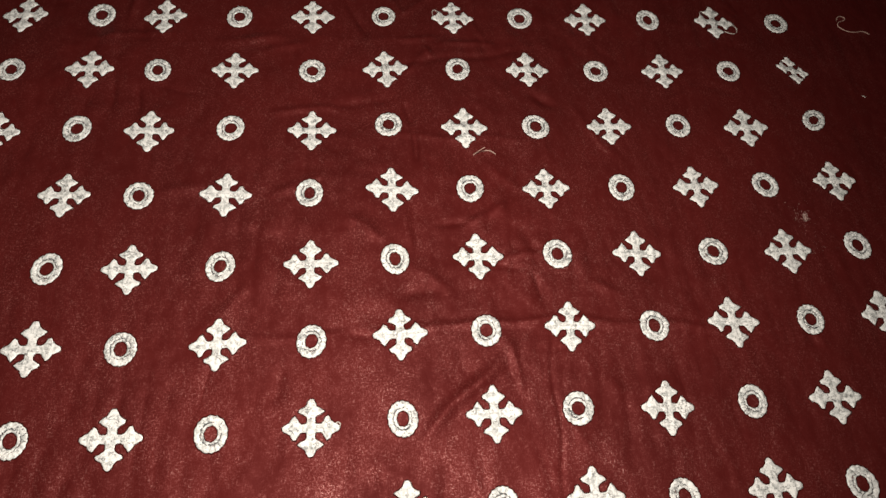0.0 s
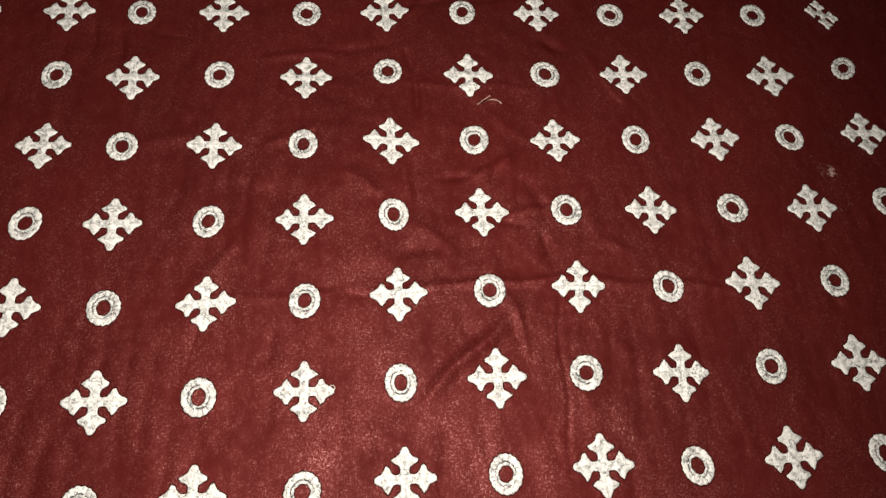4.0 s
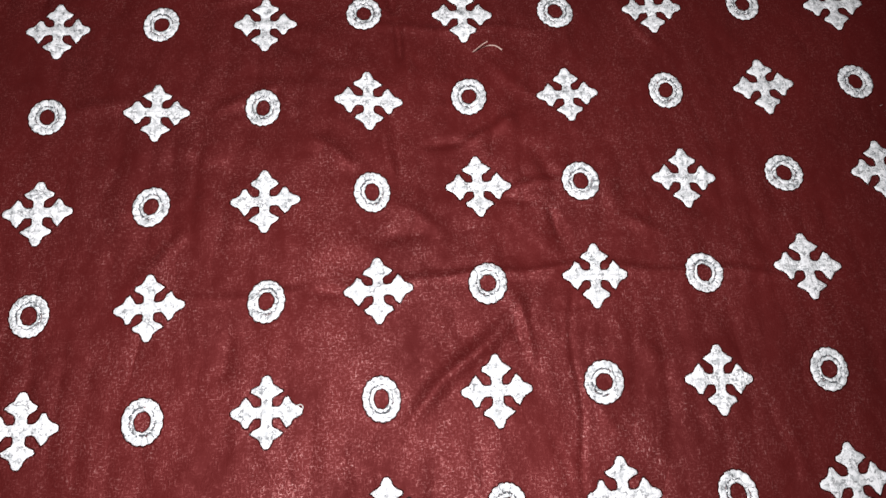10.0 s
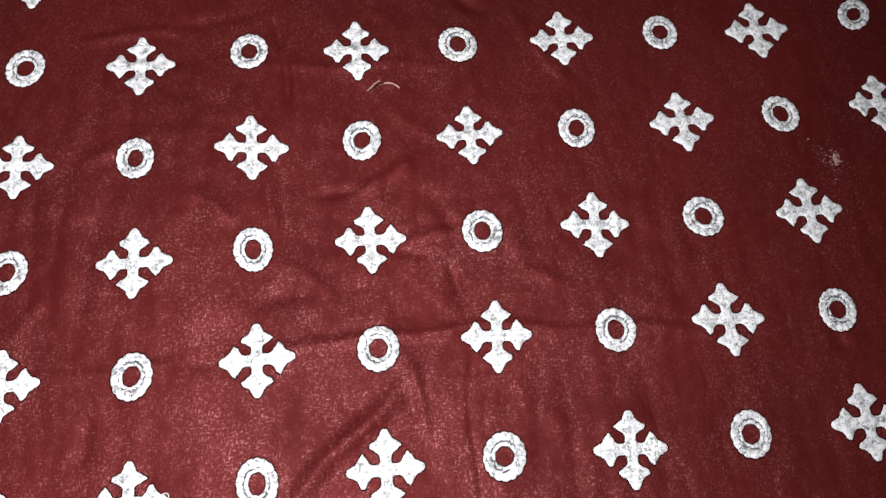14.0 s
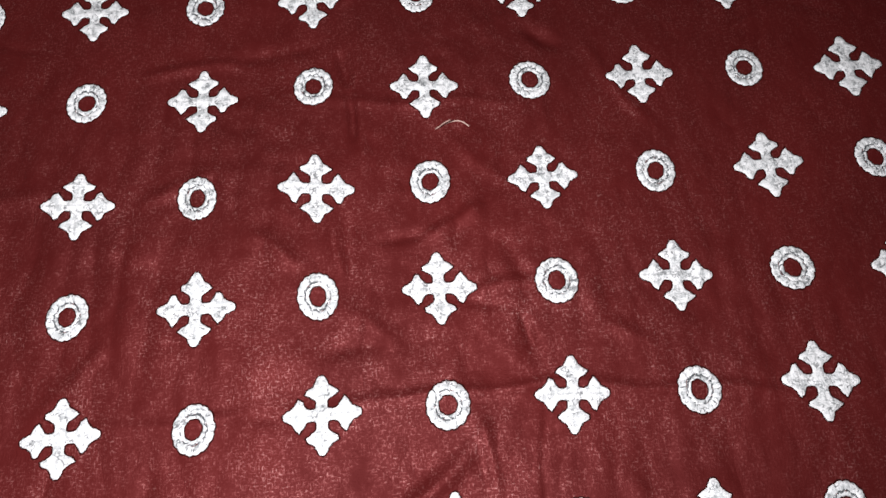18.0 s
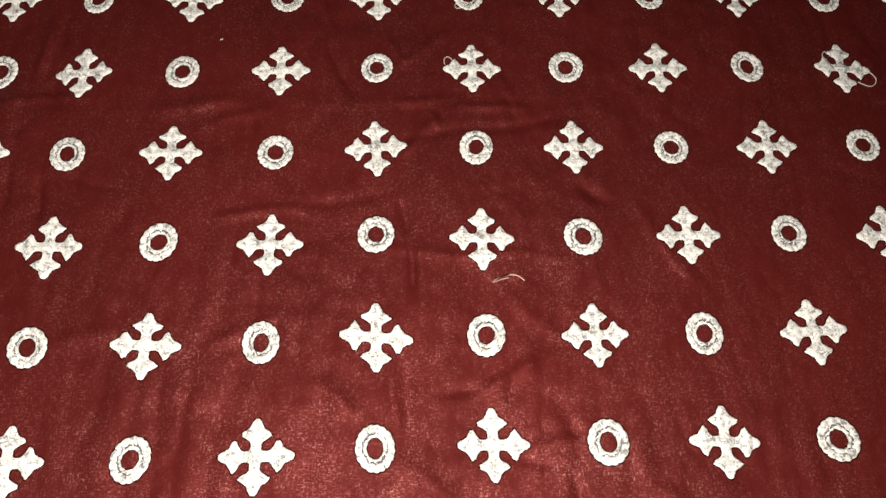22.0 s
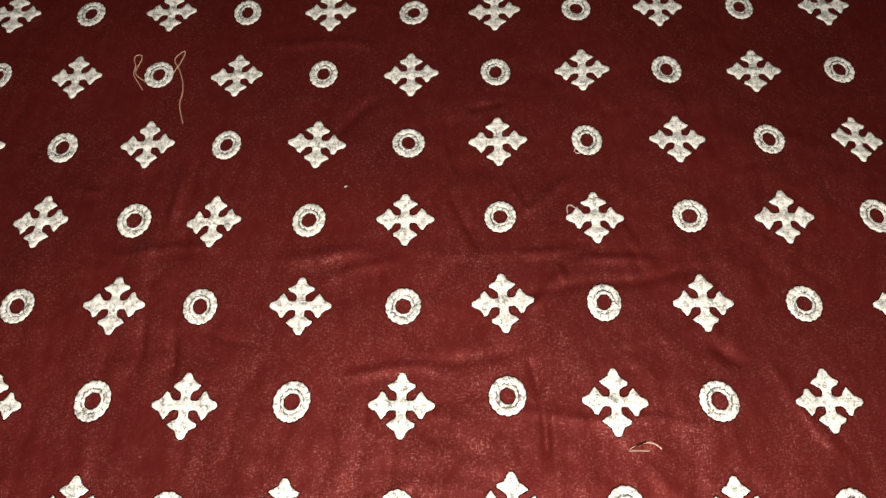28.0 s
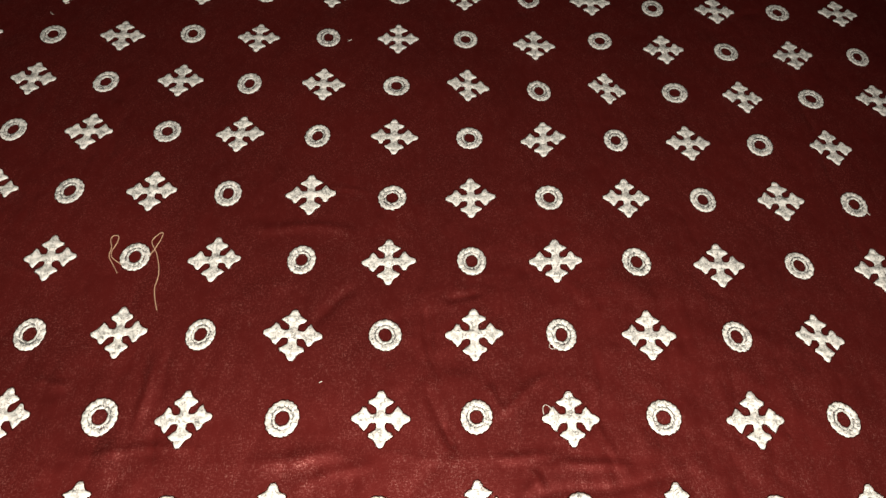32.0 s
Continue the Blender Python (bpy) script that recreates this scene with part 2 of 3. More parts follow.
# short creases between the motifs
CREASED = [
    (-0.044, -0.242, 0.010, -0.194, 0.0036, 0.0024), (-0.090, 0.136, -0.078, 0.096, 0.0024, -0.0012),
    (-0.048, 0.120, -0.015, 0.144, 0.0026, 0.0010), (-0.024, 0.078, -0.045, 0.057, 0.0028, 0.0012), (-0.280, 0.102, -0.272, 0.077, 0.0024, 0.0008),
    (-0.338, 0.142, -0.322, 0.135, 0.0024, 0.0010), (0.009, -0.029, 0.040, -0.060, 0.0030, 0.0006), (-0.042, 0.014, -0.039, -0.032, 0.0018, -0.0008),
    (0.041, -0.132, 0.043, -0.149, 0.0020, -0.0009), (0.053, -0.242, 0.067, -0.262, 0.0025, 0.0005), (-0.091, 0.194, -0.089, 0.170, 0.0020, -0.0011),
    (-0.023, 0.072, -0.027, 0.084, 0.0022, 0.0010), (-0.046, 0.093, -0.018, 0.092, 0.0022, 0.0010), (-0.164, 0.076, -0.127, 0.089, 0.0030, 0.0009), (-0.255, 0.039, -0.255, 0.018, 0.0020, -0.0010),
    (-0.275, 0.051, -0.276, 0.020, 0.0020, -0.0009), (-0.045, 0.023, -0.044, 0.003, 0.0020, -0.0011), (-0.042, -0.003, -0.041, -0.031, 0.0020, -0.0011), (0.018, 0.113, 0.022, 0.093, 0.0020, 0.0009),
    (-0.082, 0.112, -0.077, 0.098, 0.0020, -0.0010), (-0.095, 0.190, -0.086, 0.146, 0.0020, -0.0013), (-0.260, 0.160, -0.260, 0.130, 0.0020, -0.0009), (-0.261, 0.109, -0.256, 0.091, 0.0020, -0.0009),
    (-0.042, 0.209, -0.050, 0.169, 0.0020, -0.0009), (-0.052, 0.138, -0.044, 0.123, 0.0020, 0.0010), (-0.007, 0.091, 0.029, 0.086, 0.0024, 0.0010),
    (-0.150, -0.060, -0.110, -0.045, 0.0030, 0.0009), (-0.100, 0.020, -0.060, 0.030, 0.0030, -0.0008), (0.090, 0.020, 0.120, -0.030, 0.0030, 0.0008),
]
# soft folds seen all over the crumpled parts: ends only
FOLDS = [
    (-0.089, -0.080, -0.071, -0.101), (0.036, -0.090, 0.044, -0.113), (0.023, -0.072, -0.005, -0.089), (-0.005, -0.089, -0.028, -0.088),
    (-0.197, 0.090, -0.150, 0.092), (-0.047, 0.066, 0.055, 0.079), (-0.150, 0.016, -0.099, 0.020), (0.042, -0.028, 0.034, -0.066),
    (-0.228, -0.058, -0.200, -0.054), (0.058, 0.036, 0.076, 0.020), (-0.051, -0.075, -0.048, -0.105), (-0.020, -0.184, -0.016, -0.212),
    (0.018, -0.184, 0.019, -0.215), (-0.077, -0.172, -0.109, -0.171), (-0.043, -0.124, -0.027, -0.142), (-0.030, -0.142, -0.055, -0.146),
    (0.020, -0.117, 0.046, -0.116), (0.042, -0.136, 0.043, -0.156), (0.083, -0.139, 0.101, -0.152), (-0.140, -0.195, -0.141, -0.217),
    (-0.270, 0.153, -0.270, 0.105), (-0.167, 0.184, -0.144, 0.211), (-0.216, 0.260, -0.149, 0.260), (-0.077, 0.200, -0.057, 0.209),
]
CREASED += [(*f, rng.uniform(0.0022, 0.0040), (0.0011, -0.0010)[k % 2] * rng.uniform(0.8, 1.3)) for k, f in enumerate(FOLDS)]
for k in range(90):
    x, y = rng.uniform(-0.45, 0.40), rng.uniform(-0.32, 0.60)
    a = rng.choice((0.0, 1.57, 0.8, 2.4), p=(0.25, 0.45, 0.15, 0.15)) + rng.normal(0, 0.2)
    n = rng.uniform(0.012, 0.045)
    CREASED.append((x, y, x + n * math.cos(a), y + n * math.sin(a), rng.uniform(0.0018, 0.004), rng.choice((-1, 1)) * rng.uniform(0.0002, 0.0006)))
# slow swells, and crumples whose ridges and valleys are folded sharp: wave numbers and phase
SWELLS = [(rng.normal(0, 16), rng.normal(0, 22), rng.uniform(0, 6.3)) for _ in range(8)]
CRUMPLES = [(h, fold, [(rng.normal(0, kx), rng.normal(0, ky), rng.uniform(0, 6.3)) for _ in range(5)])
            for h, fold, kx, ky in ((0.0003, 0.08, 35, 45), (0.0003, 0.08, 60, 30), (0.0007, 0.22, 75, 70), (0.0006, 0.18, 120, 60), (0.00026, 0.08, 200, 130), (0.00017, 0.08, 290, 220))]


def waves(x, y, rows):
    return sum(np.sin(kx * x + ky * y + ph) for kx, ky, ph in rows) / math.sqrt(len(rows) / 2)


def lie(x, y):
    z = np.zeros_like(x)
    z += 0.0004 * waves(x, y, SWELLS)
    # the cloth is pressed flat in some places and crumpled in others
    rough = 0.55 + 0.45 * np.tanh(waves(x, y, [(k * 1.4, q * 1.4, ph + 2) for k, q, ph in SWELLS]))
    # and lies smoother towards its far end and its plain border
    rough *= (0.3 + 0.7 / (1 + np.exp((y - 0.24) * 28))) * (0.45 + 0.55 / (1 + np.exp((x - 0.16) * 30)))
    for k, (h, fold, rows) in enumerate(CRUMPLES):
        n = waves(x, y, rows)
        z += (h if k % 2 else -h) * (np.sqrt(n * n + fold * fold) - 0.7) * rough
    soft = 0.7 + 0.3 / (1 + np.exp((y - 0.17) * 28))
    for x0, y0, x1, y1, w, h in PRESSED + CREASED:
        dx, dy = x1 - x0, y1 - y0
        n = math.hypot(dx, dy)
        s = ((x - x0) * dx + (y - y0) * dy) / n / n
        d = ((x - x0) * dy - (y - y0) * dx) / n + 0.0016 * np.sin(s * n * 90 + x0 * 300)
        near = (np.abs(d) < 4.5 * w) & (np.abs(s - 0.5) < 1.2)
        if near.any():
            z[near] += 1.05 * (1 + 0.35 * abs(dy) / n) * h * soft[near] * np.exp(-(d[near] / (1.3 * w)) ** 2) / (1 + np.exp(-14 * s[near])) / (1 + np.exp(14 * (s[near] - 1)))
    return z


def mesh_of(name, verts, faces, material, uv=None, rim=None):
    me = bpy.data.meshes.new(name)
    me.from_pydata(verts.tolist(), [], faces.tolist() if isinstance(faces, np.ndarray) else faces)
    if uv is not None:
        lay = me.uv_layers.new(name="UVMap")
        idx = np.empty(len(me.loops), dtype=np.int32)
        me.loops.foreach_get("vertex_index", idx)
        lay.data.foreach_set("uv", uv[idx].astype(np.float32).ravel())
        if rim is not None:
            lay = me.uv_layers.new(name="Edge")
            lay.data.foreach_set("uv", rim[idx].astype(np.float32).ravel())
    me.materials.append(material)
    me.polygons.foreach_set("use_smooth", np.ones(len(me.polygons), dtype=bool))
    me.update()
    return me


def grid_faces(nu, nv, closed=False):
    u, v = np.meshgrid(np.arange(nu if closed else nu - 1), np.arange(nv - 1), indexing="ij")
    a, b = u * nv + v, ((u + 1) % nu) * nv + v
    return np.stack([a, b, b + 1, a + 1], -1).reshape(-1, 4)


def cloth():
    xs = np.concatenate([np.arange(-0.78, -0.50, 0.014), np.arange(-0.50, 0.43, 0.0015), np.arange(0.43, 0.60, 0.010)])
    ys = np.concatenate([np.arange(-0.80, -0.33, 0.014), np.arange(-0.33, 0.61, 0.0015), np.arange(0.61, 1.05, 0.014)])
    # a turned-down hem closes the edge towards the floor
    X, Y = np.meshgrid(xs, ys, indexing="ij")
    Z = lie(X.ravel(), Y.ravel()).reshape(X.shape)
    Z = np.maximum(Z, -0.006)
    Z[[0, -1], :] = -0.007
    Z[:, [0, -1]] = -0.007
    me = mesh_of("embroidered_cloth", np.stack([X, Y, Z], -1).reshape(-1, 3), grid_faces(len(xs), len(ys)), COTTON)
    return tagged(new("embroidered_cloth", me), "crumpled maroon cotton cloth embroidered with white crosses and rings", "cloth")


CLOTH = cloth()

# ---- where each motif was sewn: a grid of rows and columns, pulled out of true by the machine and the cloth ----
PITCH_X, PITCH_Y = 60.0, 58.19
PULL_X = (0.34, 0.13, 0.21, -0.09, -0.63, -0.33, 0.68, 1.37, -0.71, -1.0, -0.69, -0.62, 0.9, 1.13, -1.11, -0.76, -0.88, -0.56, 1.44, 0.79, -0.77, -0.7, -0.88, -0.71, 0.86, 0.39, -0.23, -0.5, -0.35, -0.19, 0.26, 0.45, -0.12, 0.15, -0.29, -0.31)
COLUMN_X = (0.0, 0.76, -0.1, 0.97, -1.2, -0.46, 0.54, -0.06, 0.14, -0.35, 0.15, 0.1, 0.08, -0.23)
ROW_X = (0.0, 0.0, -0.14, -0.09, 0.53, -0.09, -0.03, 0.3, -0.19, -0.19, 0.15, -0.14, 0.15, 0.09, -0.05, -0.02, 0.05, 0.0)
TURN_ABOUT_X = (0.0, 0.0, 0.0, 0.29, 0.11, -0.02, 0.51, -0.25, 0.12, -0.13, 0.06, 0.08, 0.29, -0.16, 0.1, 0.15, -0.1, 0.0)
TUCK_X = 5.11
PULL_Y = (-0.1, -0.01, -0.1, 0.32, 0.14, 0.58, -0.47, -0.99, -0.4, 0.19, 0.28, -0.01, -0.38, 1.16, 0.09, 0.12, 0.11, 0.54, 0.41, 0.02, -0.08, 0.92, 0.21, -0.11, 0.25, 0.57, 0.22, -0.29, 0.37, 0.28, -0.47, -0.33, -0.18, 0.28, 0.19, -0.18)
COLUMN_Y = (0.0, 0.08, -0.62, 0.51, -0.38, -0.02, -0.23, 0.4, -0.1, 0.23, 0.04, 0.17, -0.39, 0.21)
ROW_Y = (0.0, 0.0, 0.15, -0.28, 0.32, -0.18, -0.14, -0.17, 0.23, 0.13, -0.12, -0.02, -0.17, 0.43, -0.16, -0.11, -0.02, 0.0)
TURN_ABOUT_Y = (0.0, 0.0, 0.67, -0.24, 0.21, -0.21, 0.07, -0.93, -0.04, -0.04, 0.02, -0.25, 0.15, 0.02, 0.14, -0.32, 0.06, 0.0)
TUCK_Y = -0.11
# a few that were set in crookedly: column, row: shift in mm
ASKEW = {(2, -5): (-1.9, -0.3), (-4, -4): (1.1, 0.3), (1, -4): (-1.9, -0.2), (2, -4): (-1.4, -1.3), (2, -3): (1.1, -0.0), (4, -2): (0, -1.2), (-5, -1): (1.2, -0.0), (1, -1): (-0.9, -1.2), (-5, 0): (0.7, -0.8), (-2, 0): (0.7, -1.0), (-1, 0): (-0.4, 1.2), (1, 0): (-1.1, -1.4), (2, 0): (0.3, 1.3), (4, 0): (-1.2, -1.5), (5, 0): (1.6, 1.2), (-2, 1): (0.6, -1.1), (5, 1): (-0.6, -0.6), (3, 2): (-2.2, 0.8), (5, 2): (0.3, -1.1), (-6, 3): (1.6, -1.2), (0, 3): (-1, 0.4), (3, 3): (-1.6, 0.6), (0, 4): (0.3, 1.3), (2, 4): (-0.2, -1.2), (-2, 5): (0.5, -1.2), (-1, 5): (-0.2, -1.1), (3, 5): (1.1, 1.1), (4, 5): (0.2, 1.1), (-2, 6): (-0.3, 1.2), (-6, 7): (0.9, -2), (-4, 7): (-0.4, -1.2), (-1, 7): (0.5, 1.3), (0, 7): (0.8, -2.7), (1, 7): (0.6, 2.2), (3, 7): (-0.7, -2.6), (4, 7): (-0.3, -2.0), (5, 7): (-1.2, -2.8), (-7, 8): (1.3, -3.0), (-6, 8): (0.9, -2.1), (-4, 8): (-0.2, -2.0), (-3, 8): (0, -1.2), (0, 8): (0.8, -3.6), (1, 8): (2.6, 4.1), (2, 8): (0, -3.0), (3, 8): (-1.7, -3.8), (4, 8): (-0.9, -3.8), (5, 8): (-0.4, -6.0), (2, 9): (-0.7, -4.6), (3, 9): (0, -4.2), (4, 9): (0.7, -3.5), (5, 9): (0, -4.0)}
# crosses skewed by the pull of the cloth: column, row: degrees across, degrees up, width, and height where it is less
SKEWED = {(2, -4): (-3, -3, 0.98), (1, -3): (-2, -3, 0.99), (3, -3): (-3, 0, 0.98), (2, -2): (-3, -1, 1.03), (-3, -1): (-3, -1, 1.03), (-1, -1): (-6, 1, 1.03), (0, 0): (-3, 0, 0.98), (-1, 1): (4, 3, 0.99), (5, 1): (-20, 6, 0.78, 0.80), (-6, 2): (4, -3, 0.95), (-4, 2): (5, 0, 0.93), (4, 2): (-6, -2, 0.97), (-5, 3): (4, 3, 0.95), (-3, 3): (-4, 1, 1.03), (-1, 3): (3, 0, 1.02), (3, 3): (-8, -1, 0.92), (-6, 4): (5, 4, 0.95), (-4, 4): (4, 0, 0.98), (-2, 4): (3, 0, 1.01), (0, 4): (3, -2, 1.03), (2, 4): (0, -3, 1.02), (-5, 5): (4, 1, 0.99), (-3, 5): (4, 1, 1.02), (-1, 5): (5, 0, 1.02), (-4, 6): (4, -2, 0.99), (0, 6): (10, -3, 1.03), (4, 6): (-5, 0, 0.95), (-1, 7): (-11, -2, 0.99), (1, 7): (-17, 1, 0.92), (3, 7): (-7, 1, 0.93), (5, 7): (-6, -2, 1.0), (-6, 8): (0, 3, 1.02), (4, 8): (3, -1, 0.99), (3, 9): (-5, -2, 1.0), (5, 9): (-6, -2, 1.0)}
# rings: column, row: degrees, width
TURNED = {(5, 0): (-45, 0.82), (-5, 2): (4, 0.96), (2, 7): (-4, 0.97)}


def sewn_at(i, j):
    u, v = (i + 1) / 7.0, (j - 2) / 7.0
    wave = [math.cos(math.pi * a * (u + 1) / 2) * math.cos(math.pi * b * (v + 1) / 2) for a in range(6) for b in range(6)]
    ox, oy = ASKEW.get((i, j), (0.0, 0.0))
    tuck = math.exp(-(((j - 2) / 1.7) ** 2)) if i <= -5 else 0.0
    side = 1 if (i + j) % 2 == 0 else -1
    x = PITCH_X * i + sum(p * w for p, w in zip(PULL_X, wave)) + COLUMN_X[i + 8] + ROW_X[j + 7] + side * TURN_ABOUT_X[j + 7] + TUCK_X * tuck + ox
    y = PITCH_Y * j + sum(p * w for p, w in zip(PULL_Y, wave)) + COLUMN_Y[i + 8] + ROW_Y[j + 7] + side * TURN_ABOUT_Y[j + 7] + TUCK_Y * tuck + oy
    x, y = x / 1000, y / 1000
    # where the cloth stands up it is drawn in towards its middle
    h = float(lie(np.array([x]), np.array([y]))[0])
    return x + (-0.05 - x) * h / 0.38, y - 0.17 * h / 0.38


def settle(flat, thick, centre, turn, wide):
    """Lay a flat pattern (metres) with its thickness on the cloth: vertices about the motif's own centre."""
    c, s = math.cos(turn), math.sin(turn)
    x, y = flat[:, 0] * wide, flat[:, 1]
    x, y = c * x - s * y, s * x + c * y
    z = lie(x + centre[0], y + centre[1]) - centre[2] + thick
    return np.stack([x, y, z], -1)


# ---- white crosses with four flared, pointed arms ----
ALONG = np.array([0.0, 0.12, 0.24, 0.34, 0.40, 0.45, 0.50, 0.55, 0.595, 0.635, 0.67, 0.705, 0.75, 0.80, 0.85, 0.90, 0.95, 0.98, 1.0])
HALF = np.array([0.17, 0.17, 0.155, 0.158, 0.195, 0.285, 0.368, 0.420, 0.435, 0.415, 0.348, 0.265, 0.202, 0.170, 0.150, 0.124, 0.092, 0.06, 0.03])
ARM = 0.0190
EDGE_SHADE_WIDE = 0.00042


def arm_pattern(r0, stretch, flare):
    r = np.linspace(0, 1, 38) ** 0.9
    w = np.interp(r, ALONG, HALF)
    w = np.convolve(np.pad(w, 1, mode="edge"), (0.12, 0.76, 0.12), mode="valid")
    w[-1] = 0.015
    u = np.linspace(-1, 1, 11)
    R, U = np.meshgrid(r, u, indexing="ij")
    lump = 1 + flare * np.sin(R * 17 + r0) * (R > 0.3) + 0.042 * np.sin(R * 52 + r0 * 3 + 2 * np.sign(U)) * (R > 0.4) + 0.02 * np.sin(R * 88 + r0 * 7 + 4 * np.sign(U))
    Wd = w[:, None] * lump
    # side lobes hang a little outwards
    x = U * Wd * ARM
    y = (R * stretch - 0.05 * np.exp(-((R - 0.60) / 0.10) ** 2) * U ** 2 * 0.4) * ARM
    dome = (1 - np.abs(U) ** 2.6) ** 0.6
    thick = 0.00125 * dome * (0.72 + 0.35 * np.exp(-((R - 0.66) / 0.22) ** 2)) * np.clip((1.02 - R) * 9, 0.15, 1)
    # each arm is padded in three lobes, left, right and tip, with a dip between them
    thick += 0.00045 * (np.exp(-((R - 0.60) / 0.10) ** 2 - ((np.abs(U) - 0.55) / 0.28) ** 2) + np.exp(-((R - 0.86) / 0.08) ** 2 - (U / 0.6) ** 2)) * dome
    thick -= 0.00030 * np.exp(-((R - 0.74) / 0.035) ** 2) * dome
    thick -= 0.00026 * np.exp(-((R - 0.30) / 0.05) ** 2) * dome
    thick -= 0.00022 * np.exp(-(U / 0.12) ** 2) * (R > 0.46) * (R < 0.86)
    thick += 0.00006 * np.sin(R * 75 + r0 * 5) * dome - 0.0002
    # a raised cord of thread along the rim
    thick += 0.00022 * np.exp(-((np.abs(U) - 0.80) / 0.14) ** 2) * (R > 0.2)
    uv = np.stack([x * 1000, y * 1000], -1)
    # how near the rim, and how near the row of stitches along the middle
    rim = np.stack([np.maximum(np.abs(U), (R - 0.45) / 0.55), np.abs(U) + (R > 0.93)], -1)
    return np.stack([x, y], -1).reshape(-1, 2), thick.ravel(), grid_faces(len(r), len(u)), uv.reshape(-1, 2), rim.reshape(-1, 2)


def centre_pattern():
    a = np.linspace(0, 2 * math.pi, 28, endpoint=False)
    rho = np.array([1.0, 0.9, 0.72, 0.45, 0.15])
    A, P = np.meshgrid(a, rho, indexing="ij")
    rad = 0.27 * ARM * (1 + 0.10 * np.cos(4 * A)) * P
    x, y = rad * np.cos(A), rad * np.sin(A)
    thick = 0.00135 * (1 - P ** 3) ** 0.5 + 0.00022 * np.exp(-(y / 0.0012) ** 2) - 0.0001
    faces = grid_faces(28, 5, closed=True)
    cap = [tuple(int(k) * 5 + 4 for k in range(28))]
    return np.stack([x, y], -1).reshape(-1, 2), thick.ravel(), faces.tolist() + cap, np.stack([y * 1000, x * 1000], -1).reshape(-1, 2), np.stack([0.6 * P, np.abs(y) / 0.004], -1).reshape(-1, 2)


def part(name, mesh, parent, place=(0, 0, 0), label=""):
    ob = new(name, mesh)
    ob.parent = parent
    ob.location = place
    return tagged(ob, label)


def cross_edge_shade(arms, c):
    """Shade added round the outside of a cross: a narrow dark strip along both sides of every arm."""
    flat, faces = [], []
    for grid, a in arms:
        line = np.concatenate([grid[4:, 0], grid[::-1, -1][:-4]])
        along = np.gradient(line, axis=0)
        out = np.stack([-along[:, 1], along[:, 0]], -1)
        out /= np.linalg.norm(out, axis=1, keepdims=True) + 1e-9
        wave = EDGE_SHADE_WIDE * (1 + 0.35 * np.sin(np.arange(len(line)) * 1.3 + a * 5))
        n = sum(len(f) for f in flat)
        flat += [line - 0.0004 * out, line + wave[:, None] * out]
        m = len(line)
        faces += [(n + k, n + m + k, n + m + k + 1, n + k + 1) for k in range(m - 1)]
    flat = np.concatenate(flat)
    return mesh_of("edge_shade", settle(flat, np.full(len(flat), 0.00022), c, 0.0, 1.0), faces, EDGE_SHADE)


def cross(i, j):
    x, y = sewn_at(i, j)
    c = (x, y, float(lie(np.array([x]), np.array([y]))[0]))
    across, up, wide, tall = (*SKEWED.get((i, j), (rng.normal(0, 1.3), rng.normal(0, 1.0), 1.0)), 1.0)[:4]
    size = rng.normal(1.0, 0.014)
    # the cloth's pull slants the two axes of the cross, and all that lies between them
    h, v = radians(across), radians(up)
    pull = size * np.array([[wide * math.cos(h), wide * math.sin(h)], [-tall * math.sin(v), tall * math.cos(v)]])
    flat, thick, faces, uv, rim = centre_pattern()
    body = part("cross_motif", mesh_of("cross_motif", settle(flat @ pull, thick, c, 0.0, 1.0), faces, STITCH, uv, rim), CLOTH, c)
    edge_shade = []
    for q in range(4):
        flat, thick, faces, uv, rim = arm_pattern(rng.uniform(0, 6), rng.normal(1.0, 0.015), rng.normal(0, 0.03))
        a = q * math.pi / 2 + rng.normal(0, 0.012)
        rot = np.array([[math.cos(a), -math.sin(a)], [math.sin(a), math.cos(a)]])
        part("arm", mesh_of("arm", settle(flat @ rot.T @ pull, thick, c, 0.0, 1.0), faces, STITCH, uv, rim), body)
        edge_shade.append((flat.reshape(-1, 11, 2) @ rot.T @ pull, a))
    part("edge_shade", cross_edge_shade(edge_shade, c), body, label="dark maroon strip added as edge shade")
    return body


# ---- white rings: a scalloped outer band round a narrower inner one ----
def band_pattern(inner, outer, high, scallops, deep, waver, r0, steps, rings):
    a = np.linspace(0, 2 * math.pi, steps, endpoint=False)
    t = np.linspace(0, 1, rings)
    A, T = np.meshgrid(a, t, indexing="ij")
    beat = np.abs(np.sin(A * scallops / 2 + r0 + 0.6 * np.sin(2 * A + r0) + 0.3 * np.sin(5 * A)))
    hi_edge = outer * (1 + waver * np.cos(2 * A + r0)) - deep * (1 - beat) ** 1.5
    lo_edge = inner * (1 + 0.05 * np.cos(2 * A + r0) + 0.03 * np.cos(7 * A + r0)) + 0.3 * deep * (1 - beat)
    rad = lo_edge + (hi_edge - lo_edge) * T
    thick = high * (1 - np.abs(2 * T - 1) ** 2.6) ** 0.55 * (0.66 + 0.34 * beat) - 0.0002
    flat = np.stack([rad * np.cos(A), rad * np.sin(A)], -1).reshape(-1, 2)
    return flat, thick.ravel(), grid_faces(steps, rings, closed=True), np.stack([rad * 1000, A * 7.0], -1).reshape(-1, 2), np.stack([np.abs(1.6 * T - 0.6), np.ones_like(T)], -1).reshape(-1, 2)


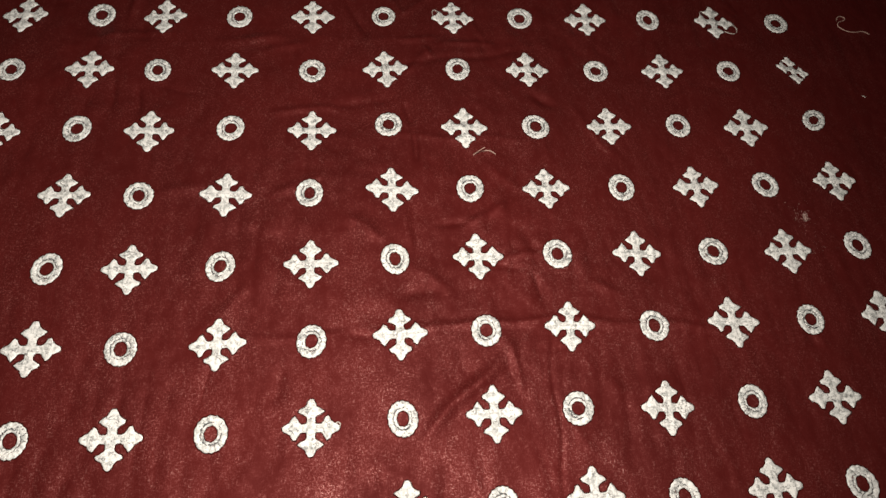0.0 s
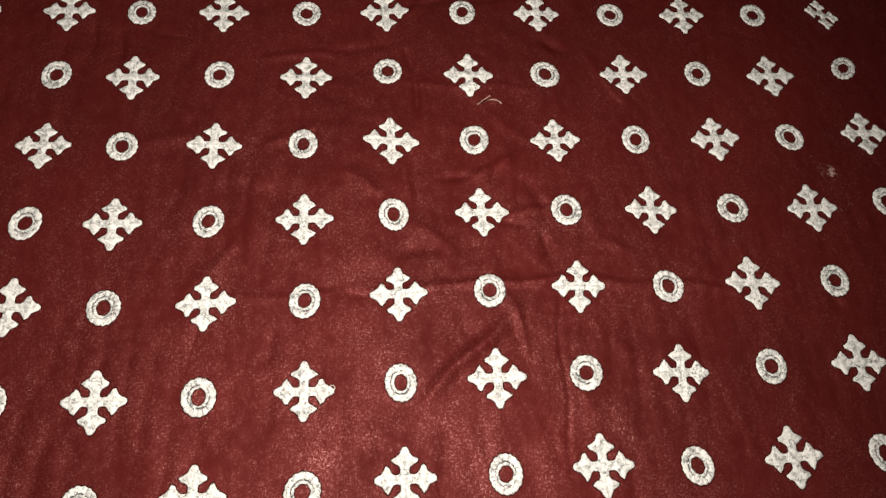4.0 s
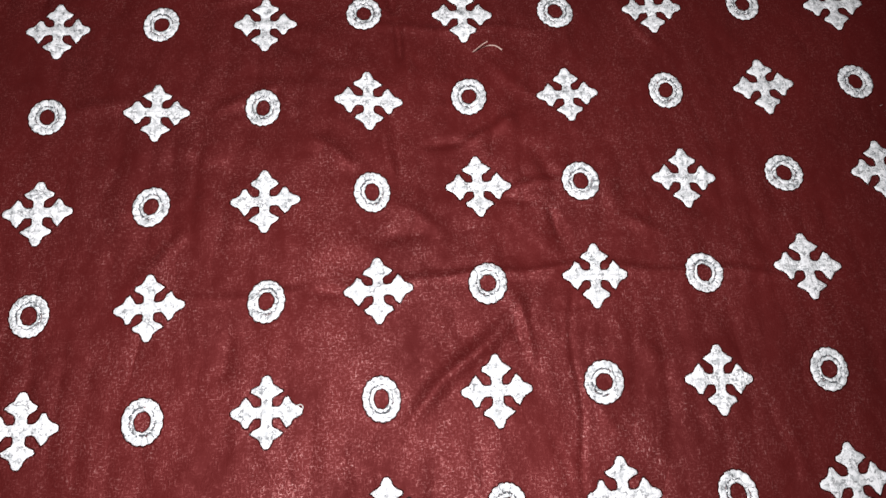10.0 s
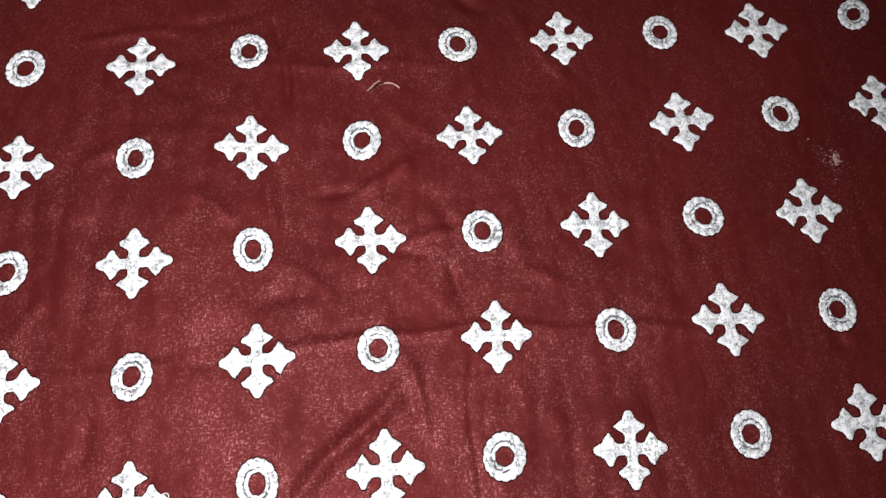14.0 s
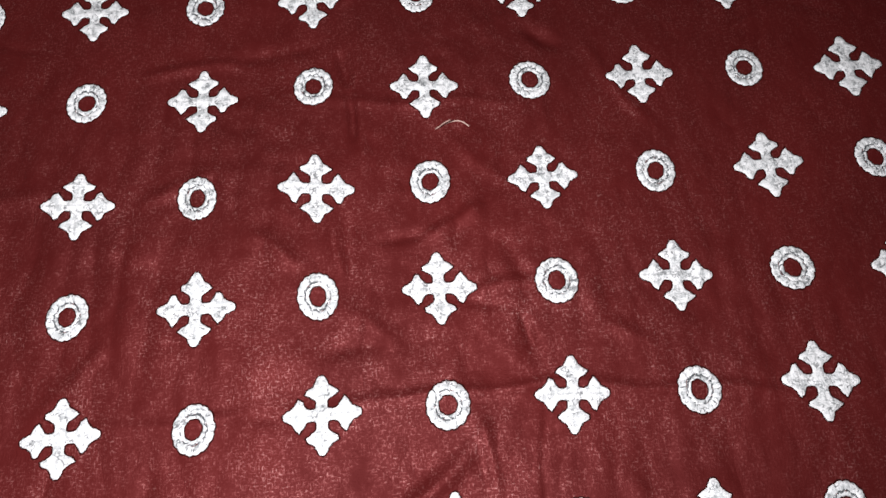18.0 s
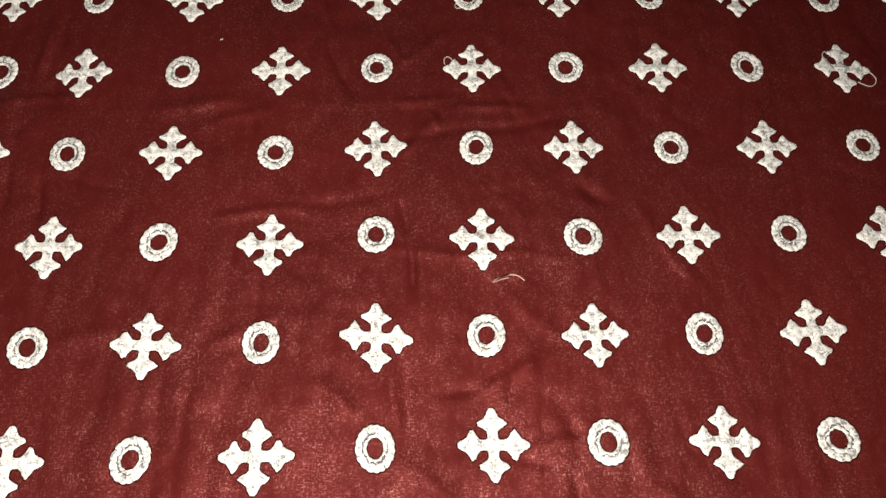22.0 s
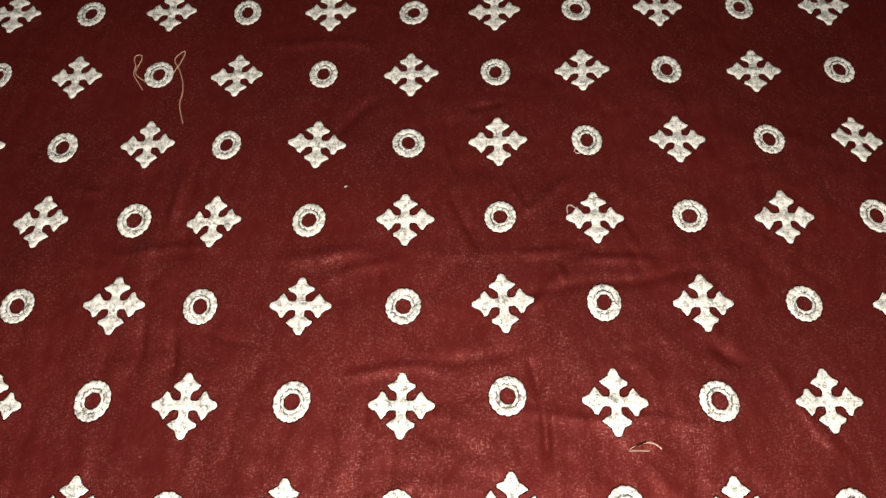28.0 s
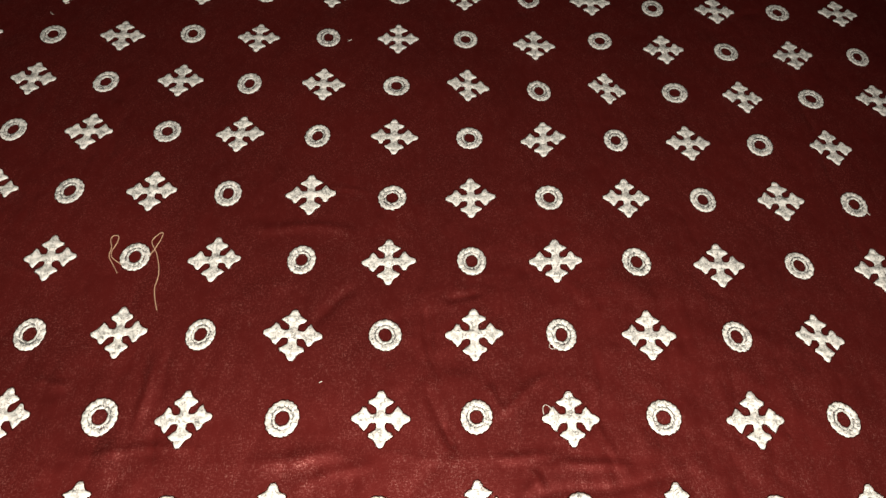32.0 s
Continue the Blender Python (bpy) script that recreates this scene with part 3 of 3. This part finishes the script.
def stitch_line(c, turn, wide, size, r0):
    """Short slanted grey stitches that hold the two bands together, closer on one side than on the other."""
    flat, thick, faces, uv = [], [], [], []
    count = int(rng.integers(24, 30))
    for k in range(count + 10):
        a = 2 * math.pi * (k + rng.uniform(-0.25, 0.25)) / count + r0
        full = 0.5 + 0.5 * math.cos(a - 2 * r0) + 0.3 * math.cos(2 * a + r0)
        rad, half, wid = rng.normal(0.0071, 0.00025), rng.uniform(0.0005, 0.0012), rng.uniform(0.00016, 0.00034) + 0.00022 * max(full, 0)
        skew = rng.normal(0.0, 0.5)
        if full < 0.25 and rng.uniform() < 0.5:
            continue
        if k >= count:
            # a few nicks between the scallops of the rim
            a, rad, half, wid, skew = rng.uniform(0, 6.28), rng.uniform(0.0088, 0.0108), rng.uniform(0.00012, 0.0002), rng.uniform(0.0005, 0.0011), rng.normal(0, 1.0)
        n = len(flat)
        for s, t, h in ((-1, -1, 0.00055), (1, -1, 0.00055), (1, 0, 0.0010), (-1, 0, 0.0010), (1, 1, 0.00055), (-1, 1, 0.00055)):
            r, b = rad + wid * t + skew * half * s, a + half * s / rad
            flat.append((r * math.cos(b), r * math.sin(b)))
            thick.append(h + (0.0006 if k >= count else 0.0001))
            uv.append((s * half * 1000, t * wid * 1000))
        faces += [(n, n + 1, n + 2, n + 3), (n + 3, n + 2, n + 4, n + 5)]
    return mesh_of("stitch_line", settle(np.array(flat) * size, np.array(thick), c, turn, wide), faces, GREY, np.array(uv))


def ring_edge_shade(outside, inside, c, turn, wide):
    """Shade added as dark strips round the outside of a ring and round its hole."""
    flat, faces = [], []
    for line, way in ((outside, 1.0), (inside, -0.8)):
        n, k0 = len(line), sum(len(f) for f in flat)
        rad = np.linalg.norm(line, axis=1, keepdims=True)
        wave = way * EDGE_SHADE_WIDE * (1 + 0.35 * np.sin(np.arange(n) * 0.9))[:, None]
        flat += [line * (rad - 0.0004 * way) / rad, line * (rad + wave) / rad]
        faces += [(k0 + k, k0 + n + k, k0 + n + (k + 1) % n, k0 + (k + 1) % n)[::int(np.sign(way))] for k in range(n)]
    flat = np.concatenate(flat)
    return mesh_of("edge_shade", settle(flat, np.full(len(flat), 0.00022), c, turn, wide), faces, EDGE_SHADE)


def ring(i, j):
    x, y = sewn_at(i, j)
    c = (x, y, float(lie(np.array([x]), np.array([y]))[0]))
    deg, wide = TURNED.get((i, j), (rng.normal(1.5 * i, 3.0), rng.normal(0.885, 0.022)))
    turn, r0, size = radians(deg), rng.uniform(0, 6), rng.normal(1.005, 0.013)
    pat = band_pattern(0.0069, 0.0119, 0.00125, int(rng.integers(14, 19)), 0.0006, 0.025, r0, 84, 8)
    outer = part("ring_motif", mesh_of("ring_motif", settle(pat[0] * size, pat[1], c, turn, wide), pat[2], STITCH, pat[3], pat[4]), CLOTH, c)
    rim_line = pat[0].reshape(84, 8, 2)[:, -1] * size
    pat = band_pattern(0.0047, 0.0074, 0.0010, int(rng.integers(8, 11)), 0.0005, 0.03, r0 + 1, 60, 6)
    hole_line = pat[0].reshape(60, 6, 2)[:, 0] * size
    part("inner_band", mesh_of("inner_band", settle(pat[0] * size, pat[1], c, turn, wide), pat[2], STITCH, pat[3], pat[4]), outer)
    part("edge_shade", ring_edge_shade(rim_line, hole_line, c, turn, wide), outer, label="dark maroon strip added as edge shade")
    part("stitch_line", stitch_line(c, turn, wide, size, r0), outer, label="grey couching stitches")
    return outer


MOTIFS = {}
for j in range(-6, 11):
    for i in range(-8, 6):
        MOTIFS[i, j] = cross(i, j) if (i + j) % 2 == 0 else ring(i, j)


# ---- threads, lint and crumbs ----
def strand(name, points, material, thick, lift=0.0007, base=(0, 0, 0), rise=None):
    """A thread as a round strand through places on the cloth."""
    cu = bpy.data.curves.new(name, "CURVE")
    cu.dimensions, cu.bevel_depth, cu.bevel_resolution, cu.resolution_u = "3D", thick, 2, 6
    sp = cu.splines.new("NURBS")
    sp.points.add(len(points) - 1)
    z = lie(np.array([p[0] for p in points]), np.array([p[1] for p in points]))
    for k, (p, h) in enumerate(zip(points, z)):
        h = h + rise[k] if rise else h
        sp.points[k].co = (p[0] - base[0], p[1] - base[1], h + thick + lift * (0.3 + 0.7 * (k % 3 == 1)) - base[2], 1)
    sp.use_endpoint_u, sp.order_u = True, 3
    cu.materials.append(material)
    return new(name, cu)


tagged(strand("loose_thread", [(0.0119, -0.0301), (0.0088, -0.0290), (0.0060, -0.0281), (0.0042, -0.0276), (0.0062, -0.0262), (0.0110, -0.0240), (0.0155, -0.0228), (0.0200, -0.0240), (0.0228, -0.0266)], BEIGE, 0.00036,
              rise=(0.0145, 0.0092, 0.0034, 0.0004, 0.0, 0.0, 0.0, 0.0, 0.0)), "bent snippet of beige thread, one end standing up", "thread")
tagged(strand("loose_thread", [(0.361, 0.1197), (0.3622, 0.1239), (0.3687, 0.1245), (0.3700, 0.1198), (0.3613, 0.1170), (0.3590, 0.1125), (0.3631, 0.1077), (0.3676, 0.1042), (0.3754, 0.1043), (0.3829, 0.1063), (0.3864, 0.1015)], BEIGE, 0.00030),
       "long curled beige thread lying beyond the last motifs", "thread")
ringed = MOTIFS[-5, 4]
for pts in ([(-0.3065, 0.2262), (-0.3138, 0.2305), (-0.3165, 0.2361), (-0.3132, 0.2454), (-0.3135, 0.2505), (-0.3183, 0.2506), (-0.3192, 0.2464), (-0.3160, 0.2402), (-0.3175, 0.2330), (-0.3115, 0.2251), (-0.3077, 0.2190)],
            [(-0.2890, 0.2340), (-0.2859, 0.2397), (-0.2830, 0.2512), (-0.2838, 0.2555), (-0.2894, 0.2485), (-0.2900, 0.2448), (-0.2844, 0.2367), (-0.2800, 0.2246), (-0.2789, 0.2148), (-0.2807, 0.2060), (-0.2748, 0.1905)]):
    tail = strand("thread_end", pts, GOLD, 0.00028, base=ringed.location)
    tail.parent = ringed
    tagged(tail, "uncut golden thread end")
looped = MOTIFS[4, 2]
for pts in ([(0.2276, 0.1203), (0.2280, 0.1268), (0.2318, 0.1295), (0.2348, 0.1240)], [(0.2467, 0.1045), (0.2523, 0.1000), (0.2580, 0.1025), (0.2598, 0.1080), (0.2560, 0.1110)]):
    tail = strand("thread_loop", pts, WHITE, 0.00028, base=looped.location)
    tail.parent = looped
    tagged(tail, "loose white thread loop")
for key, pts in (((0, 2), [(-0.0180, 0.1195), (-0.0190, 0.1245), (-0.0150, 0.1265), (-0.0125, 0.1225)]), ((0, 3), [(-0.0085, 0.1700), (-0.0110, 0.1670), (-0.0080, 0.1640), (-0.0050, 0.1665)]),
                 ((-2, -4), [(-0.1030, -0.2327), (-0.1012, -0.2319), (-0.0997, -0.2332), (-0.1003, -0.2353), (-0.1021, -0.2358)]), ((0, 7), [(0.0013, 0.4125), (0.0007, 0.4173), (0.0033, 0.4187), (0.0045, 0.4154)]),
                 ((4, 5), [(0.2455, 0.2850), (0.2480, 0.2825), (0.2500, 0.2805)])):
    tail = strand("thread_loop", pts, WHITE, 0.00026, base=MOTIFS[key].location)
    tail.parent = MOTIFS[key]
    tagged(tail, "loose white thread loop")


def fluff(name, x, y, length, turn, label):
    h = length / 2
    pts = [(x - h * math.cos(turn), y - h * math.sin(turn)), (x + 0.2 * h * math.sin(turn), y), (x + h * math.cos(turn), y + h * math.sin(turn))]
    return tagged(strand(name, pts, WHITE, 0.00032, 0.0003), label, "lint", "bits of lint on the cloth")


for x, y, n, a in ((0.3558, 0.0297, 0.0032, -0.6), (-0.4286, 0.4881, 0.0040, -0.7), (-0.4187, 0.5024, 0.0040, 0.4), (-0.1614, 0.4617, 0.0034, 0.6), (-0.1607, 0.1403, 0.0019, 0.5)):
    fluff("lint", x, y, n, a, "tiny pale bit of lint lying on the cloth")


def crumbs():
    """A spilt pinch of pale dust: a dense heap, with grains strewn round it."""
    verts, faces = [], []
    spots = [(0.2633 + rng.normal(0, 0.0014), -0.0893 + rng.normal(0, 0.0018), rng.uniform(0.0002, 0.0006)) for _ in range(60)]
    spots += [(0.2605 + rng.normal(0, 0.0042), -0.0885 + rng.normal(0, 0.0048), rng.uniform(0.0001, 0.00028)) for _ in range(110)]
    spots += [(0.2625 + rng.normal(0, 0.008), -0.1040 + rng.normal(0, 0.010), rng.uniform(0.0001, 0.00022)) for _ in range(60)]
    spots += [(x + rng.normal(0, 0.0008), y + rng.normal(0, 0.0008), 0.00025) for x, y in ((0.250, -0.0761), (0.2593, -0.1018), (0.2697, -0.1153), (0.2612, -0.1199)) for _ in range(4)]
    for x, y, r in spots:
        z = float(lie(np.array([x]), np.array([y]))[0]) + 0.4 * r
        k = len(verts)
        for dx, dy, dz in ((1, 0, 0), (-1, 0, 0), (0, 1, 0), (0, -1, 0), (0, 0, 1), (0, 0, -1)):
            q = r * rng.uniform(0.6, 1.2)
            verts.append((x + dx * q, y + dy * q, z + dz * q * 0.7))
        faces += [(k + a, k + b, k + c) for a, b, c in ((0, 2, 4), (2, 1, 4), (1, 3, 4), (3, 0, 4), (2, 0, 5), (1, 2, 5), (3, 1, 5), (0, 3, 5))]
    return tagged(new("crumbs", mesh_of("crumbs", np.array(verts), faces, CRUMB)), "spilt pinch of pale crumbs and dust on the cloth", "crumbs", kind="stuff")


crumbs()
